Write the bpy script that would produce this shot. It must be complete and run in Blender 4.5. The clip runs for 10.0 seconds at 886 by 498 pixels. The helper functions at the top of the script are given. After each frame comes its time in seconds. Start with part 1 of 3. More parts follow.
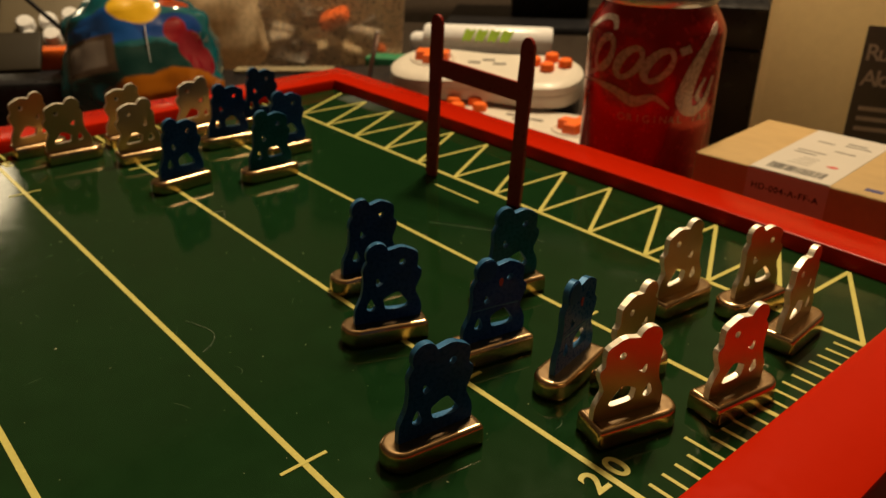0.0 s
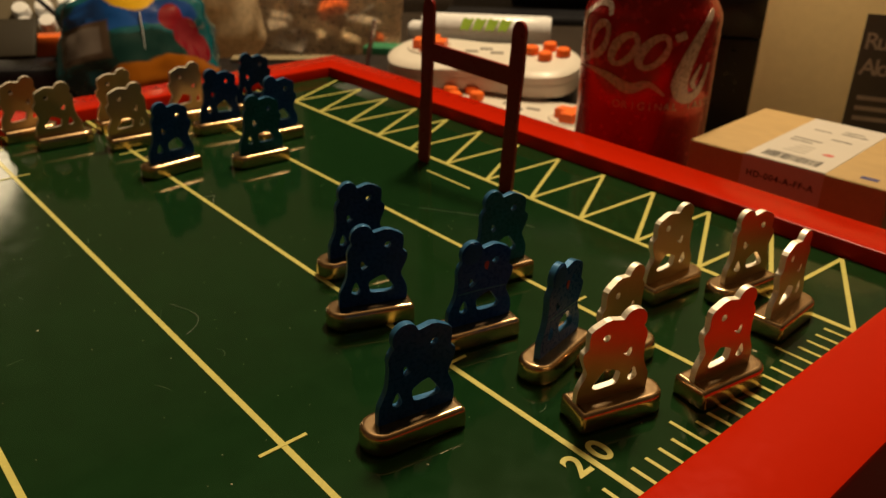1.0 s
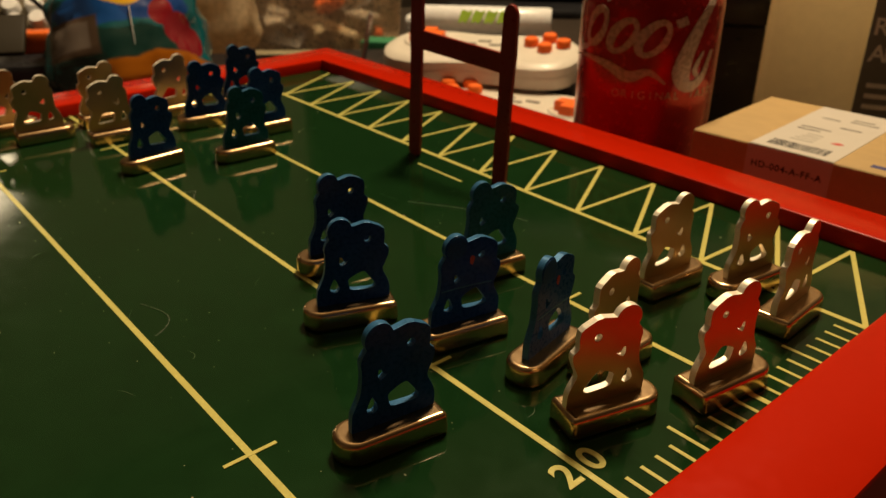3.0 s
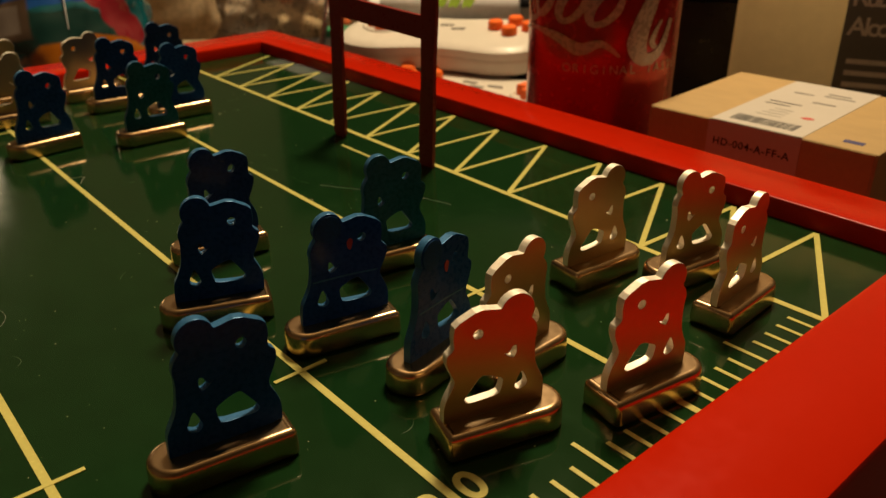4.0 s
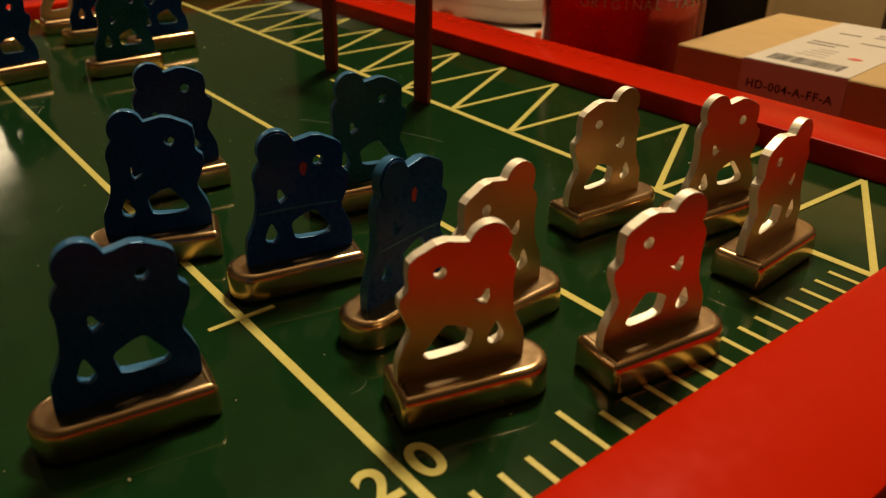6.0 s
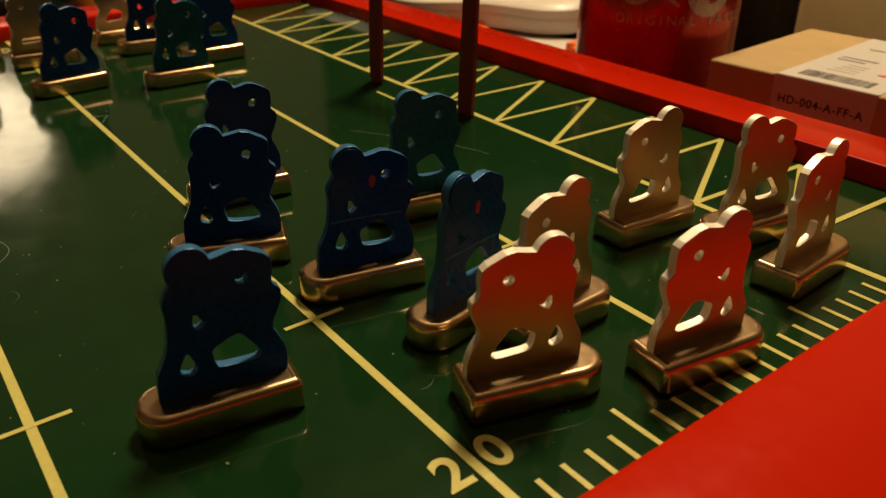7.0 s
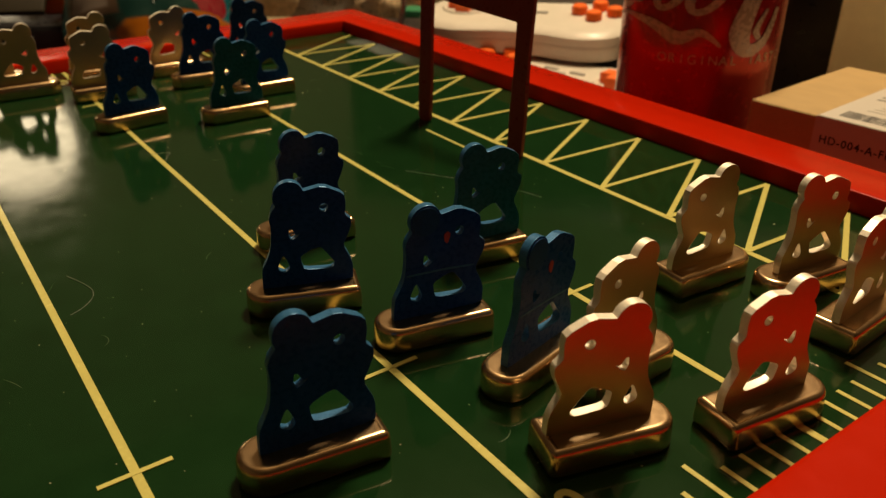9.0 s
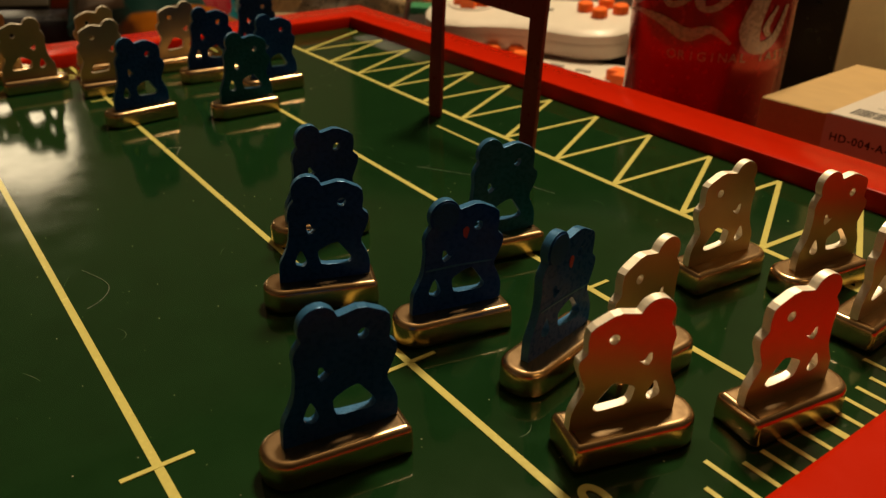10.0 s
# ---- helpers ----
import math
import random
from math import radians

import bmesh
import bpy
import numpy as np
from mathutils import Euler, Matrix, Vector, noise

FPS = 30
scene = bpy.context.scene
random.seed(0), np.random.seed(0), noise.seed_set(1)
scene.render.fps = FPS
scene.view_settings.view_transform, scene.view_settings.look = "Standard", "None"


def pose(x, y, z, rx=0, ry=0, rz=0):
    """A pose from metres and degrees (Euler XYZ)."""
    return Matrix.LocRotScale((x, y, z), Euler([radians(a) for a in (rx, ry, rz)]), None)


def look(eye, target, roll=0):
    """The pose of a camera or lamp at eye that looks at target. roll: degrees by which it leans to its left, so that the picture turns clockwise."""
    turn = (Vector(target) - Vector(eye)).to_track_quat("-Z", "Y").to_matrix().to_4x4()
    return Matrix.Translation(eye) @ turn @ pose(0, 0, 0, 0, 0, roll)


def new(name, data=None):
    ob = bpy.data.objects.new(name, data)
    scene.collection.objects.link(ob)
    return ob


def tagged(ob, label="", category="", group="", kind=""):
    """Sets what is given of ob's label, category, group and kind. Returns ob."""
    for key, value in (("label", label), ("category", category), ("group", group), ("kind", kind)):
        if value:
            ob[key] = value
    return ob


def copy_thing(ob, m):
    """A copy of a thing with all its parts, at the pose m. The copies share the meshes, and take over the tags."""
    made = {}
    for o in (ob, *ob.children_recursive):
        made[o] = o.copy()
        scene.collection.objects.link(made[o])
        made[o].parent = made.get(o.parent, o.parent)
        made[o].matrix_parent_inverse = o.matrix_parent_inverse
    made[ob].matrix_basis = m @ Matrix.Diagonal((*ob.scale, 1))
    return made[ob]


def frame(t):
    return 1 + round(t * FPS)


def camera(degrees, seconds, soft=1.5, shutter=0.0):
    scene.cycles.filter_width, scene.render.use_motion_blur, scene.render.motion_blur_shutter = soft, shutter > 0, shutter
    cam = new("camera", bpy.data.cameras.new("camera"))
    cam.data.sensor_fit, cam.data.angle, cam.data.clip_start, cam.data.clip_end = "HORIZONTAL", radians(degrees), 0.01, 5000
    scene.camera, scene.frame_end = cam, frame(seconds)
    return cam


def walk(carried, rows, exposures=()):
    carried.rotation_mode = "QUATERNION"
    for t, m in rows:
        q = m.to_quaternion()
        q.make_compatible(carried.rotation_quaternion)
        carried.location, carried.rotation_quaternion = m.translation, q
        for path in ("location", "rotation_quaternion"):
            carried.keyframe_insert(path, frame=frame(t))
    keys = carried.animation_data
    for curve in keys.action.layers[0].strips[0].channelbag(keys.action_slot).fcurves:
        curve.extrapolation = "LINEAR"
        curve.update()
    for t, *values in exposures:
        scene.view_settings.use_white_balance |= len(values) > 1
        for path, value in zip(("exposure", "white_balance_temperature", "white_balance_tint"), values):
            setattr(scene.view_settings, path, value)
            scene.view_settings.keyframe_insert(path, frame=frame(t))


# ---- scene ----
cam = camera(58.93, 10.0, soft=1.3)
cam.data.dof.use_dof, cam.data.dof.focus_distance, cam.data.dof.aperture_fstop = True, 0.16, 32.0
PATH = [
    (0, (0.1268, -0.2190, 0.1240), (-1.2253, 0.9660, -0.7521), 0.48),
    (0.5, (0.1277, -0.2166, 0.1210), (-1.2225, 0.9639, -0.7642), 0.51),
    (1, (0.1293, -0.2149, 0.1202), (-1.2216, 0.9609, -0.7699), 0.67),
    (1.5, (0.1246, -0.2165, 0.1194), (-1.2286, 0.9530, -0.7755), 0.98),
    (2, (0.1232, -0.2169, 0.1194), (-1.2373, 0.9412, -0.7794), 0.98),
    (2.5, (0.1278, -0.2137, 0.1164), (-1.2392, 0.9420, -0.7757), 0.62),
    (3, (0.1250, -0.2028, 0.1134), (-1.2371, 0.9578, -0.7799), -0.04),
    (3.2, (0.1226, -0.1828, 0.1037), (-1.2360, 0.9878, -0.7817), -0.02),
    (4.3, (0.1217, -0.1580, 0.0947), (-1.2467, 0.9998, -0.7924), -1.17),
    (4.5, (0.1202, -0.1493, 0.0960), (-1.2491, 1.0078, -0.7903), -1.46),
    (5, (0.1063, -0.1412, 0.0902), (-1.2615, 0.9914, -0.8296), -1.72),
    (5.5, (0.1077, -0.1401, 0.0761), (-1.2583, 0.9718, -0.8713), -0.87),
    (6.8, (0.1172, -0.1539, 0.0776), (-1.2829, 0.9106, -0.8743), -0.05),
    (7, (0.1143, -0.1553, 0.0821), (-1.2937, 0.9025, -0.8658), -0.25),
    (7.5, (0.1157, -0.1581, 0.0873), (-1.3085, 0.8891, -0.8482), -0.33),
    (8, (0.1152, -0.1606, 0.0882), (-1.3214, 0.8780, -0.8377), -0.40),
    (8.5, (0.1144, -0.1622, 0.0895), (-1.3232, 0.8754, -0.8360), -0.14),
    (9, (0.1097, -0.1658, 0.0932), (-1.3311, 0.8681, -0.8314), -0.14),
    (9.5, (0.1084, -0.1668, 0.0908), (-1.3276, 0.8666, -0.8418), -0.02),
    (10, (0.1074, -0.1692, 0.0927), (-1.3289, 0.8660, -0.8376), 0.14),
]
walk(cam, [(t, look(eye, target, roll)) for t, eye, target, roll in PATH])

# ---- world and lights ----
world = bpy.data.worlds.new("room_dark")
scene.world = world
world.use_nodes = True
world.node_tree.nodes["Background"].inputs[0].default_value = (1.0, 0.75, 0.5, 1)
world.node_tree.nodes["Background"].inputs[1].default_value = 0.004
scene.view_settings.exposure = 0.0


def lamp(name, eye, target, size, watts, colour):
    data = bpy.data.lights.new(name, "AREA")
    data.shape, data.size, data.energy, data.color = "DISK", size, watts, colour
    ob = new(name, data)
    ob.matrix_world = look(eye, target)
    return ob


bulb = bpy.data.lights.new("ceiling_bulb", "POINT")
bulb.energy, bulb.shadow_soft_size, bulb.color = 87, 0.13, (1.0, 0.76, 0.46)
new("ceiling_bulb", bulb).location = (-0.36, 0.47, 1.26)
lamp("lamp_bulb", (-1.74, 0.028, 0.49), (-0.1, -0.1, 0), 0.23, 0.64, (1.0, 0.80, 0.50))


# ---- materials ----
def material(name, colour, rough=0.5, metal=0.0, coat=0.0, vary=0.15, scale=60.0, bump=0.0, bump_scale=400.0, rough_vary=0.1,
             stretch=(1, 1, 1), trans=0.0, ior=1.45, rand=0.0, spec=0.5):
    m = bpy.data.materials.new(name)
    m.use_nodes = True
    nt = m.node_tree
    p = nt.nodes["Principled BSDF"]
    co = nt.nodes.new("ShaderNodeTexCoord")
    mp = nt.nodes.new("ShaderNodeMapping")
    mp.inputs["Scale"].default_value = stretch
    nt.links.new(co.outputs["Object"], mp.inputs[0])
    n1 = nt.nodes.new("ShaderNodeTexNoise")
    n1.inputs["Scale"].default_value, n1.inputs["Detail"].default_value = scale, 5
    n2 = nt.nodes.new("ShaderNodeTexNoise")
    n2.inputs["Scale"].default_value, n2.inputs["Detail"].default_value = scale * 9, 4
    for n in (n1, n2):
        nt.links.new(mp.outputs[0], n.inputs["Vector"])
    add = nt.nodes.new("ShaderNodeMath")
    add.operation = "ADD"
    nt.links.new(n1.outputs["Fac"], add.inputs[0])
    nt.links.new(n2.outputs["Fac"], add.inputs[1])
    mr = nt.nodes.new("ShaderNodeMapRange")
    mr.inputs["From Min"].default_value, mr.inputs["From Max"].default_value = 0.6, 1.4
    mr.inputs["To Min"].default_value, mr.inputs["To Max"].default_value = 1 - vary, 1 + vary
    nt.links.new(add.outputs[0], mr.inputs["Value"])
    out = mr.outputs[0]
    if rand:
        info = nt.nodes.new("ShaderNodeObjectInfo")
        rr = nt.nodes.new("ShaderNodeMapRange")
        rr.inputs["To Min"].default_value, rr.inputs["To Max"].default_value = 1 - rand, 1 + rand
        nt.links.new(info.outputs["Random"], rr.inputs["Value"])
        mul = nt.nodes.new("ShaderNodeMath")
        mul.operation = "MULTIPLY"
        nt.links.new(out, mul.inputs[0])
        nt.links.new(rr.outputs[0], mul.inputs[1])
        out = mul.outputs[0]
    sc = nt.nodes.new("ShaderNodeVectorMath")
    sc.operation = "SCALE"
    sc.inputs[0].default_value = colour
    nt.links.new(out, sc.inputs["Scale"])
    nt.links.new(sc.outputs[0], p.inputs["Base Color"])
    rm = nt.nodes.new("ShaderNodeMapRange")
    rm.inputs["From Min"].default_value, rm.inputs["From Max"].default_value = 0.3, 0.7
    rm.inputs["To Min"].default_value, rm.inputs["To Max"].default_value = max(0.02, rough - rough_vary), rough + rough_vary
    nt.links.new(n2.outputs["Fac"], rm.inputs["Value"])
    nt.links.new(rm.outputs[0], p.inputs["Roughness"])
    p.inputs["Metallic"].default_value = metal
    p.inputs["Coat Weight"].default_value, p.inputs["Coat Roughness"].default_value = coat, 0.06
    p.inputs["Transmission Weight"].default_value, p.inputs["IOR"].default_value = trans, ior
    p.inputs["Specular IOR Level"].default_value = spec
    if bump:
        bn = nt.nodes.new("ShaderNodeTexNoise")
        bn.inputs["Scale"].default_value, bn.inputs["Detail"].default_value = bump_scale, 4
        nt.links.new(mp.outputs[0], bn.inputs["Vector"])
        b = nt.nodes.new("ShaderNodeBump")
        b.inputs["Strength"].default_value, b.inputs["Distance"].default_value = bump, 0.001
        nt.links.new(bn.outputs["Fac"], b.inputs["Height"])
        nt.links.new(b.outputs[0], p.inputs["Normal"])
    return m


FIELD = material("green_enamel", (0.0062, 0.0280, 0.0072), rough=0.10, vary=0.18, scale=14, rough_vary=0.03, bump=0.004, bump_scale=30)
LINE = material("cream_line_paint", (0.57, 0.52, 0.155), rough=0.22, vary=0.10, scale=120, rough_vary=0.06)
RED = material("red_painted_rail", (0.45, 0.0125, 0.0008), rough=0.22, vary=0.03, scale=30, rough_vary=0.03, spec=0.14)
POST = material("dark_red_plastic", (0.27, 0.014, 0.010), rough=0.35, vary=0.10, scale=80)
SILVER = material("bare_tin", (0.49, 0.375, 0.20), rough=0.33, metal=1.0, vary=0.05, scale=60, rough_vary=0.015, stretch=(1, 1, 0.4), rand=0.08)
# Same tin, paler: the overhead light caught by edges is put in the colour
EDGE = material("lit_cut_edge", (0.92, 0.84, 0.70), rough=0.46, metal=0.45, vary=0.10, scale=200)
BRASS = material("brass_base_metal", (0.68, 0.47, 0.265), rough=0.25, metal=1.0, vary=0.07, scale=60, rough_vary=0.02, rand=0.08)
BLUE = material("navy_enamel", (0.003, 0.045, 0.22), rough=0.30, vary=0.35, scale=110, rand=0.35, spec=0.20)
TEALP = material("teal_enamel", (0.004, 0.100, 0.165), rough=0.30, vary=0.35, scale=110, spec=0.20)
# Navy lightened: light on the plate rims put into the colour; belts share it
BLUEDGE = material("lit_edge_blue", (0.035, 0.15, 0.33), rough=0.35, vary=0.25, scale=300, metal=0.3)
SLOT = material("dark_slot", (0.03, 0.02, 0.012), rough=0.6)
PATCH = material("red_paint_dab", (0.40, 0.03, 0.02), rough=0.4)
HELMET = material("slate_blue_paint", (0.010, 0.060, 0.20), rough=0.40, spec=0.12, vary=0.3, scale=150)
DESK = material("dark_desk_laminate", (0.035, 0.024, 0.016), rough=0.45, vary=0.3, scale=8, stretch=(1, 6, 1))
WALL = material("warm_wall_paint", (0.10, 0.078, 0.056), rough=0.8, vary=0.08, scale=3)
CEIL = material("ceiling_paint", (0.21, 0.18, 0.14), rough=0.9, vary=0.05, scale=3)
FLOOR = material("brown_carpet", (0.10, 0.07, 0.05), rough=0.95, vary=0.3, scale=20, bump=0.4, bump_scale=300)
CARD = material("kraft_cardboard", (0.46, 0.31, 0.13), rough=0.7, vary=0.10, scale=70, bump=0.06, bump_scale=600, stretch=(1, 3, 1))
LABEL = material("white_label_paper", (0.56, 0.52, 0.47), rough=0.5, vary=0.04, scale=40)
INK = material("black_ink", (0.03, 0.03, 0.03), rough=0.6)
PINK = material("red_ink", (0.55, 0.06, 0.05), rough=0.6)
INDIGO = material("indigo_ink", (0.05, 0.05, 0.16), rough=0.6)
CANRED = material("red_can_print", (0.40, 0.007, 0.004), rough=0.22, metal=0.45, vary=0.08, scale=25, coat=0.3)
CANSILVER = material("can_aluminium", (0.80, 0.78, 0.75), rough=0.36, metal=1.0, vary=0.06, scale=80)
CANWHITE = material("pale_can_print", (0.50, 0.37, 0.29), rough=0.28, metal=0.3, vary=0.06, scale=60)
PADW = material("ivory_plastic", (0.66, 0.61, 0.53), rough=0.38, vary=0.05, scale=25)
PADSIDE = material("ivory_plastic_side", (0.60, 0.55, 0.47), rough=0.45, vary=0.05, scale=25)
ORANGE = material("orange_plastic", (0.90, 0.16, 0.02), rough=0.4, vary=0.08, scale=60)
GREYBTN = material("grey_rubber", (0.32, 0.30, 0.27), rough=0.6)
TUBE = material("white_gloss_plastic", (0.80, 0.80, 0.80), rough=0.25, vary=0.04, scale=25)
GREEN = material("lime_print", (0.32, 0.50, 0.05), rough=0.4)
BLACK = material("black_plastic", (0.012, 0.012, 0.014), rough=0.35, vary=0.3, scale=30)
DGREY = material("dark_grey_plastic", (0.06, 0.055, 0.05), rough=0.45, vary=0.2, scale=30)
BOTTLE = material("milky_plastic", (0.95, 0.82, 0.58), rough=0.42, vary=0.05, scale=20, bump=0.02, bump_scale=60)


def translucent(m, share):
    """Let light shine through a thin wall."""
    nt = m.node_tree
    p = nt.nodes["Principled BSDF"]
    out = nt.nodes["Material Output"]
    tr = nt.nodes.new("ShaderNodeBsdfTranslucent")
    nt.links.new(p.inputs["Base Color"].links[0].from_socket, tr.inputs["Color"])
    mx = nt.nodes.new("ShaderNodeMixShader")
    mx.inputs[0].default_value = share
    nt.links.new(p.outputs[0], mx.inputs[1])
    nt.links.new(tr.outputs[0], mx.inputs[2])
    nt.links.new(mx.outputs[0], out.inputs["Surface"])


translucent(BOTTLE, 0.95)
GREYLAB = material("grey_label", (0.16, 0.17, 0.17), rough=0.45, vary=0.12, scale=60)
PALEINK = material("pale_ink", (0.80, 0.80, 0.78), rough=0.5)
CLEAR = material("cloudy_plastic", (0.60, 0.48, 0.34), rough=0.30, vary=0.15, scale=25, trans=0.60, ior=1.15)
CLOUD = material("cloudy_bag_film", (0.62, 0.48, 0.31), rough=0.28, vary=0.30, scale=25, bump=0.5, bump_scale=60)
translucent(CLEAR, 0.12)
translucent(CLOUD, 0.45)
CARDW = material("worn_card", (0.24, 0.20, 0.12), rough=0.5, vary=0.5, scale=60)
CREAM = material("dull_cream_plastic", (0.13, 0.105, 0.065), rough=0.5, vary=0.12, scale=40)
OLIVE = material("olive_brown_plastic", (0.026, 0.020, 0.011), rough=0.6, vary=0.15, scale=40, spec=0.2)
PAPER = material("cream_paper", (0.46, 0.39, 0.27), rough=0.7, vary=0.08, scale=50)
GLASSK = material("black_glass", (0.008, 0.008, 0.010), rough=0.10, vary=0.1)
STEEL = material("steel_wire", (0.6, 0.58, 0.55), rough=0.3, metal=1.0)
TEAL = material("green_card", (0.03, 0.20, 0.09), rough=0.5)


# ---- mesh helpers ----
def finish(bm, name, mat, smooth=True):
    bmesh.ops.recalc_face_normals(bm, faces=bm.faces)
    me = bpy.data.meshes.new(name)
    bm.to_mesh(me)
    bm.free()
    me.materials.append(mat)
    if smooth:
        me.shade_smooth()
        me.set_sharp_from_angle(angle=radians(40))
    return me


def part(name, bm, mat, parent, label="", m=None, smooth=True):
    me = bm if isinstance(bm, bpy.types.Mesh) else finish(bm, name, mat, smooth)
    ob = new(name, me)
    ob.parent = parent
    if m is not None:
        ob.matrix_basis = m
    return tagged(ob, label)


def thing(name, m, label, category, group="", kind=""):
    ob = new(name)
    ob.empty_display_size = 0.01
    ob.matrix_basis = m
    return tagged(ob, label, category, group, kind)


def cuboid(x0, x1, y0, y1, z0, z1, bev=0.0, seg=2):
    bm = bmesh.new()
    bmesh.ops.create_cube(bm, size=1, matrix=Matrix.Translation(((x0 + x1) / 2, (y0 + y1) / 2, (z0 + z1) / 2))
                          @ Matrix.Diagonal((x1 - x0, y1 - y0, z1 - z0, 1)))
    if bev:
        bmesh.ops.bevel(bm, geom=bm.edges[:], offset=bev, segments=seg, profile=0.5, affect="EDGES")
    return bm


def lathe(profile, n=48):
    """Turn (radius, z) pairs about the z axis."""
    bm = bmesh.new()
    rings = []
    for r, z in profile:
        if r < 1e-6:
            rings.append([bm.verts.new((0, 0, z))])
        else:
            rings.append([bm.verts.new((r * math.cos(2 * math.pi * k / n), r * math.sin(2 * math.pi * k / n), z)) for k in range(n)])
    for a, b in zip(rings, rings[1:]):
        for k in range(n):
            j = (k + 1) % n
            vs = []
            for v in (a[k % len(a)], a[j % len(a)], b[j % len(b)], b[k % len(b)]):
                if v not in vs:
                    vs.append(v)
            if len(vs) > 2:
                bm.faces.new(vs)
    return bm


def rings(outline, steps):
    """Stack copies of an outline: steps are (inset, z); closed below and above."""
    bm = bmesh.new()
    n = len(outline)
    made = []
    for inset, z in steps:
        pts = []
        for k in range(n):
            a, b, c = (Vector(outline[(k + d) % n]) for d in (-1, 0, 1))
            t1, t2 = (b - a).normalized(), (c - b).normalized()
            nrm = Vector((-(t1 + t2).y, (t1 + t2).x)).normalized()
            pts.append(b + nrm * inset)
        made.append([bm.verts.new((p.x, p.y, z)) for p in pts])
    for a, b in zip(made, made[1:]):
        for k in range(n):
            bm.faces.new((a[k], a[(k + 1) % n], b[(k + 1) % n], b[k]))
    bm.faces.new(made[0][::-1])
    bm.faces.new(made[-1])
    return bm


def rounded(x0, x1, y0, y1, radii, n=7):
    """A counter-clockwise rectangle with its four corner radii (from x0,y0)."""
    out = []
    for (cx, cy, a0), r in zip(((x0, y0, 180), (x1, y0, 270), (x1, y1, 0), (x0, y1, 90)), radii):
        ox, oy = cx + (r if cx == x0 else -r), cy + (r if cy == y0 else -r)
        for k in range(n):
            a = radians(a0 + 90 * k / (n - 1))
            out.append((ox + r * math.cos(a), oy + r * math.sin(a)))
    return out


def smooth_loop(pts, n=4):
    out = []
    for k in range(len(pts)):
        p0, p1, p2, p3 = (Vector(pts[(k + d) % len(pts)]) for d in (-1, 0, 1, 2))
        for j in range(n):
            t = j / n
            out.append(0.5 * (2 * p1 + (p2 - p0) * t + (2 * p0 - 5 * p1 + 4 * p2 - p3) * t * t + (3 * p1 - p0 - 3 * p2 + p3) * t ** 3))
    return out


def curve_mesh(name, loops, thick, bevel, mat, rim=None):
    """A flat plate with holes, cut from closed loops in x and y."""
    cu = bpy.data.curves.new(name, "CURVE")
    cu.dimensions, cu.fill_mode, cu.extrude, cu.bevel_depth, cu.bevel_resolution = "2D", "BOTH", thick / 2 - bevel, bevel, 1
    for loop in loops:
        sp = cu.splines.new("POLY")
        sp.points.add(len(loop) - 1)
        for p, q in zip(sp.points, loop):
            p.co = (q[0], q[1], 0, 1)
        sp.use_cyclic_u = True
    ob = bpy.data.objects.new(name, cu)
    scene.collection.objects.link(ob)
    me = bpy.data.meshes.new_from_object(ob.evaluated_get(bpy.context.evaluated_depsgraph_get()))
    bpy.data.objects.remove(ob)
    me.materials.clear()
    me.materials.append(mat)
    if rim:
        me.materials.append(rim)
        for f in me.polygons:
            f.material_index = 0 if abs(f.normal.z) > 0.9 else 1
    me.set_sharp_from_angle(angle=radians(14))
    return me


def text_mesh(text, size, thick, mat, bold=0.0, spacing=1.0):
    cu = bpy.data.curves.new("writing", "FONT")
    cu.body, cu.size, cu.extrude, cu.offset, cu.space_character = text, size, thick, bold, spacing
    cu.align_x, cu.align_y = "CENTER", "CENTER"
    ob = bpy.data.objects.new("writing", cu)
    scene.collection.objects.link(ob)
    me = bpy.data.meshes.new_from_object(ob.evaluated_get(bpy.context.evaluated_depsgraph_get()))
    bpy.data.objects.remove(ob)
    me.materials.clear()
    me.materials.append(mat)
    return me


def bar(p, q, width, height=0.00015, z=0.0):
    """A painted line between two points of the field, with thickness."""
    a, b = Vector((p[0], p[1])), Vector((q[0], q[1]))
    d = (b - a).normalized()
    n = Vector((-d.y, d.x)) * (width / 2)
    bm = bmesh.new()
    lo = [bm.verts.new((v.x, v.y, z - 0.0002)) for v in (a - n, b - n, b + n, a + n)]
    hi = [bm.verts.new((v.x, v.y, z + height)) for v in (a - n, b - n, b + n, a + n)]
    bm.faces.new(hi)
    bm.faces.new(lo[::-1])
    for k in range(4):
        bm.faces.new((lo[k], lo[(k + 1) % 4], hi[(k + 1) % 4], hi[k]))
    return bm


TABLE = -0.0585

# ---- room ----
def structure(name, bm, mat, label):
    ob = new(name, finish(bm, name, mat, smooth=False))
    return tagged(ob, label, name.split("_")[0], kind="structure")


structure("floor", cuboid(-2.0, 2.6, -1.8, 1.5, -0.86, -0.80), FLOOR, "brown carpeted room floor below the desk")
structure("ceiling", cuboid(-2.1, 2.7, -1.9, 1.6, 1.60, 1.66), CEIL, "plain pale painted room ceiling")
structure("wall_north", cuboid(-2.1, 2.7, 1.5, 1.6, -0.86, 1.60), WALL, "plain warm painted wall behind the desk")
structure("wall_south", cuboid(-2.1, 2.7, -1.9, -1.8, -0.86, 1.60), WALL, "plain warm painted wall")
structure("wall_west", cuboid(-2.1, -2.0, -1.8, 1.5, -0.86, 1.60), WALL, "plain warm painted wall beside the lamp")
structure("wall_east", cuboid(2.6, 2.7, -1.8, 1.5, -0.86, 1.60), WALL, "plain warm painted wall")

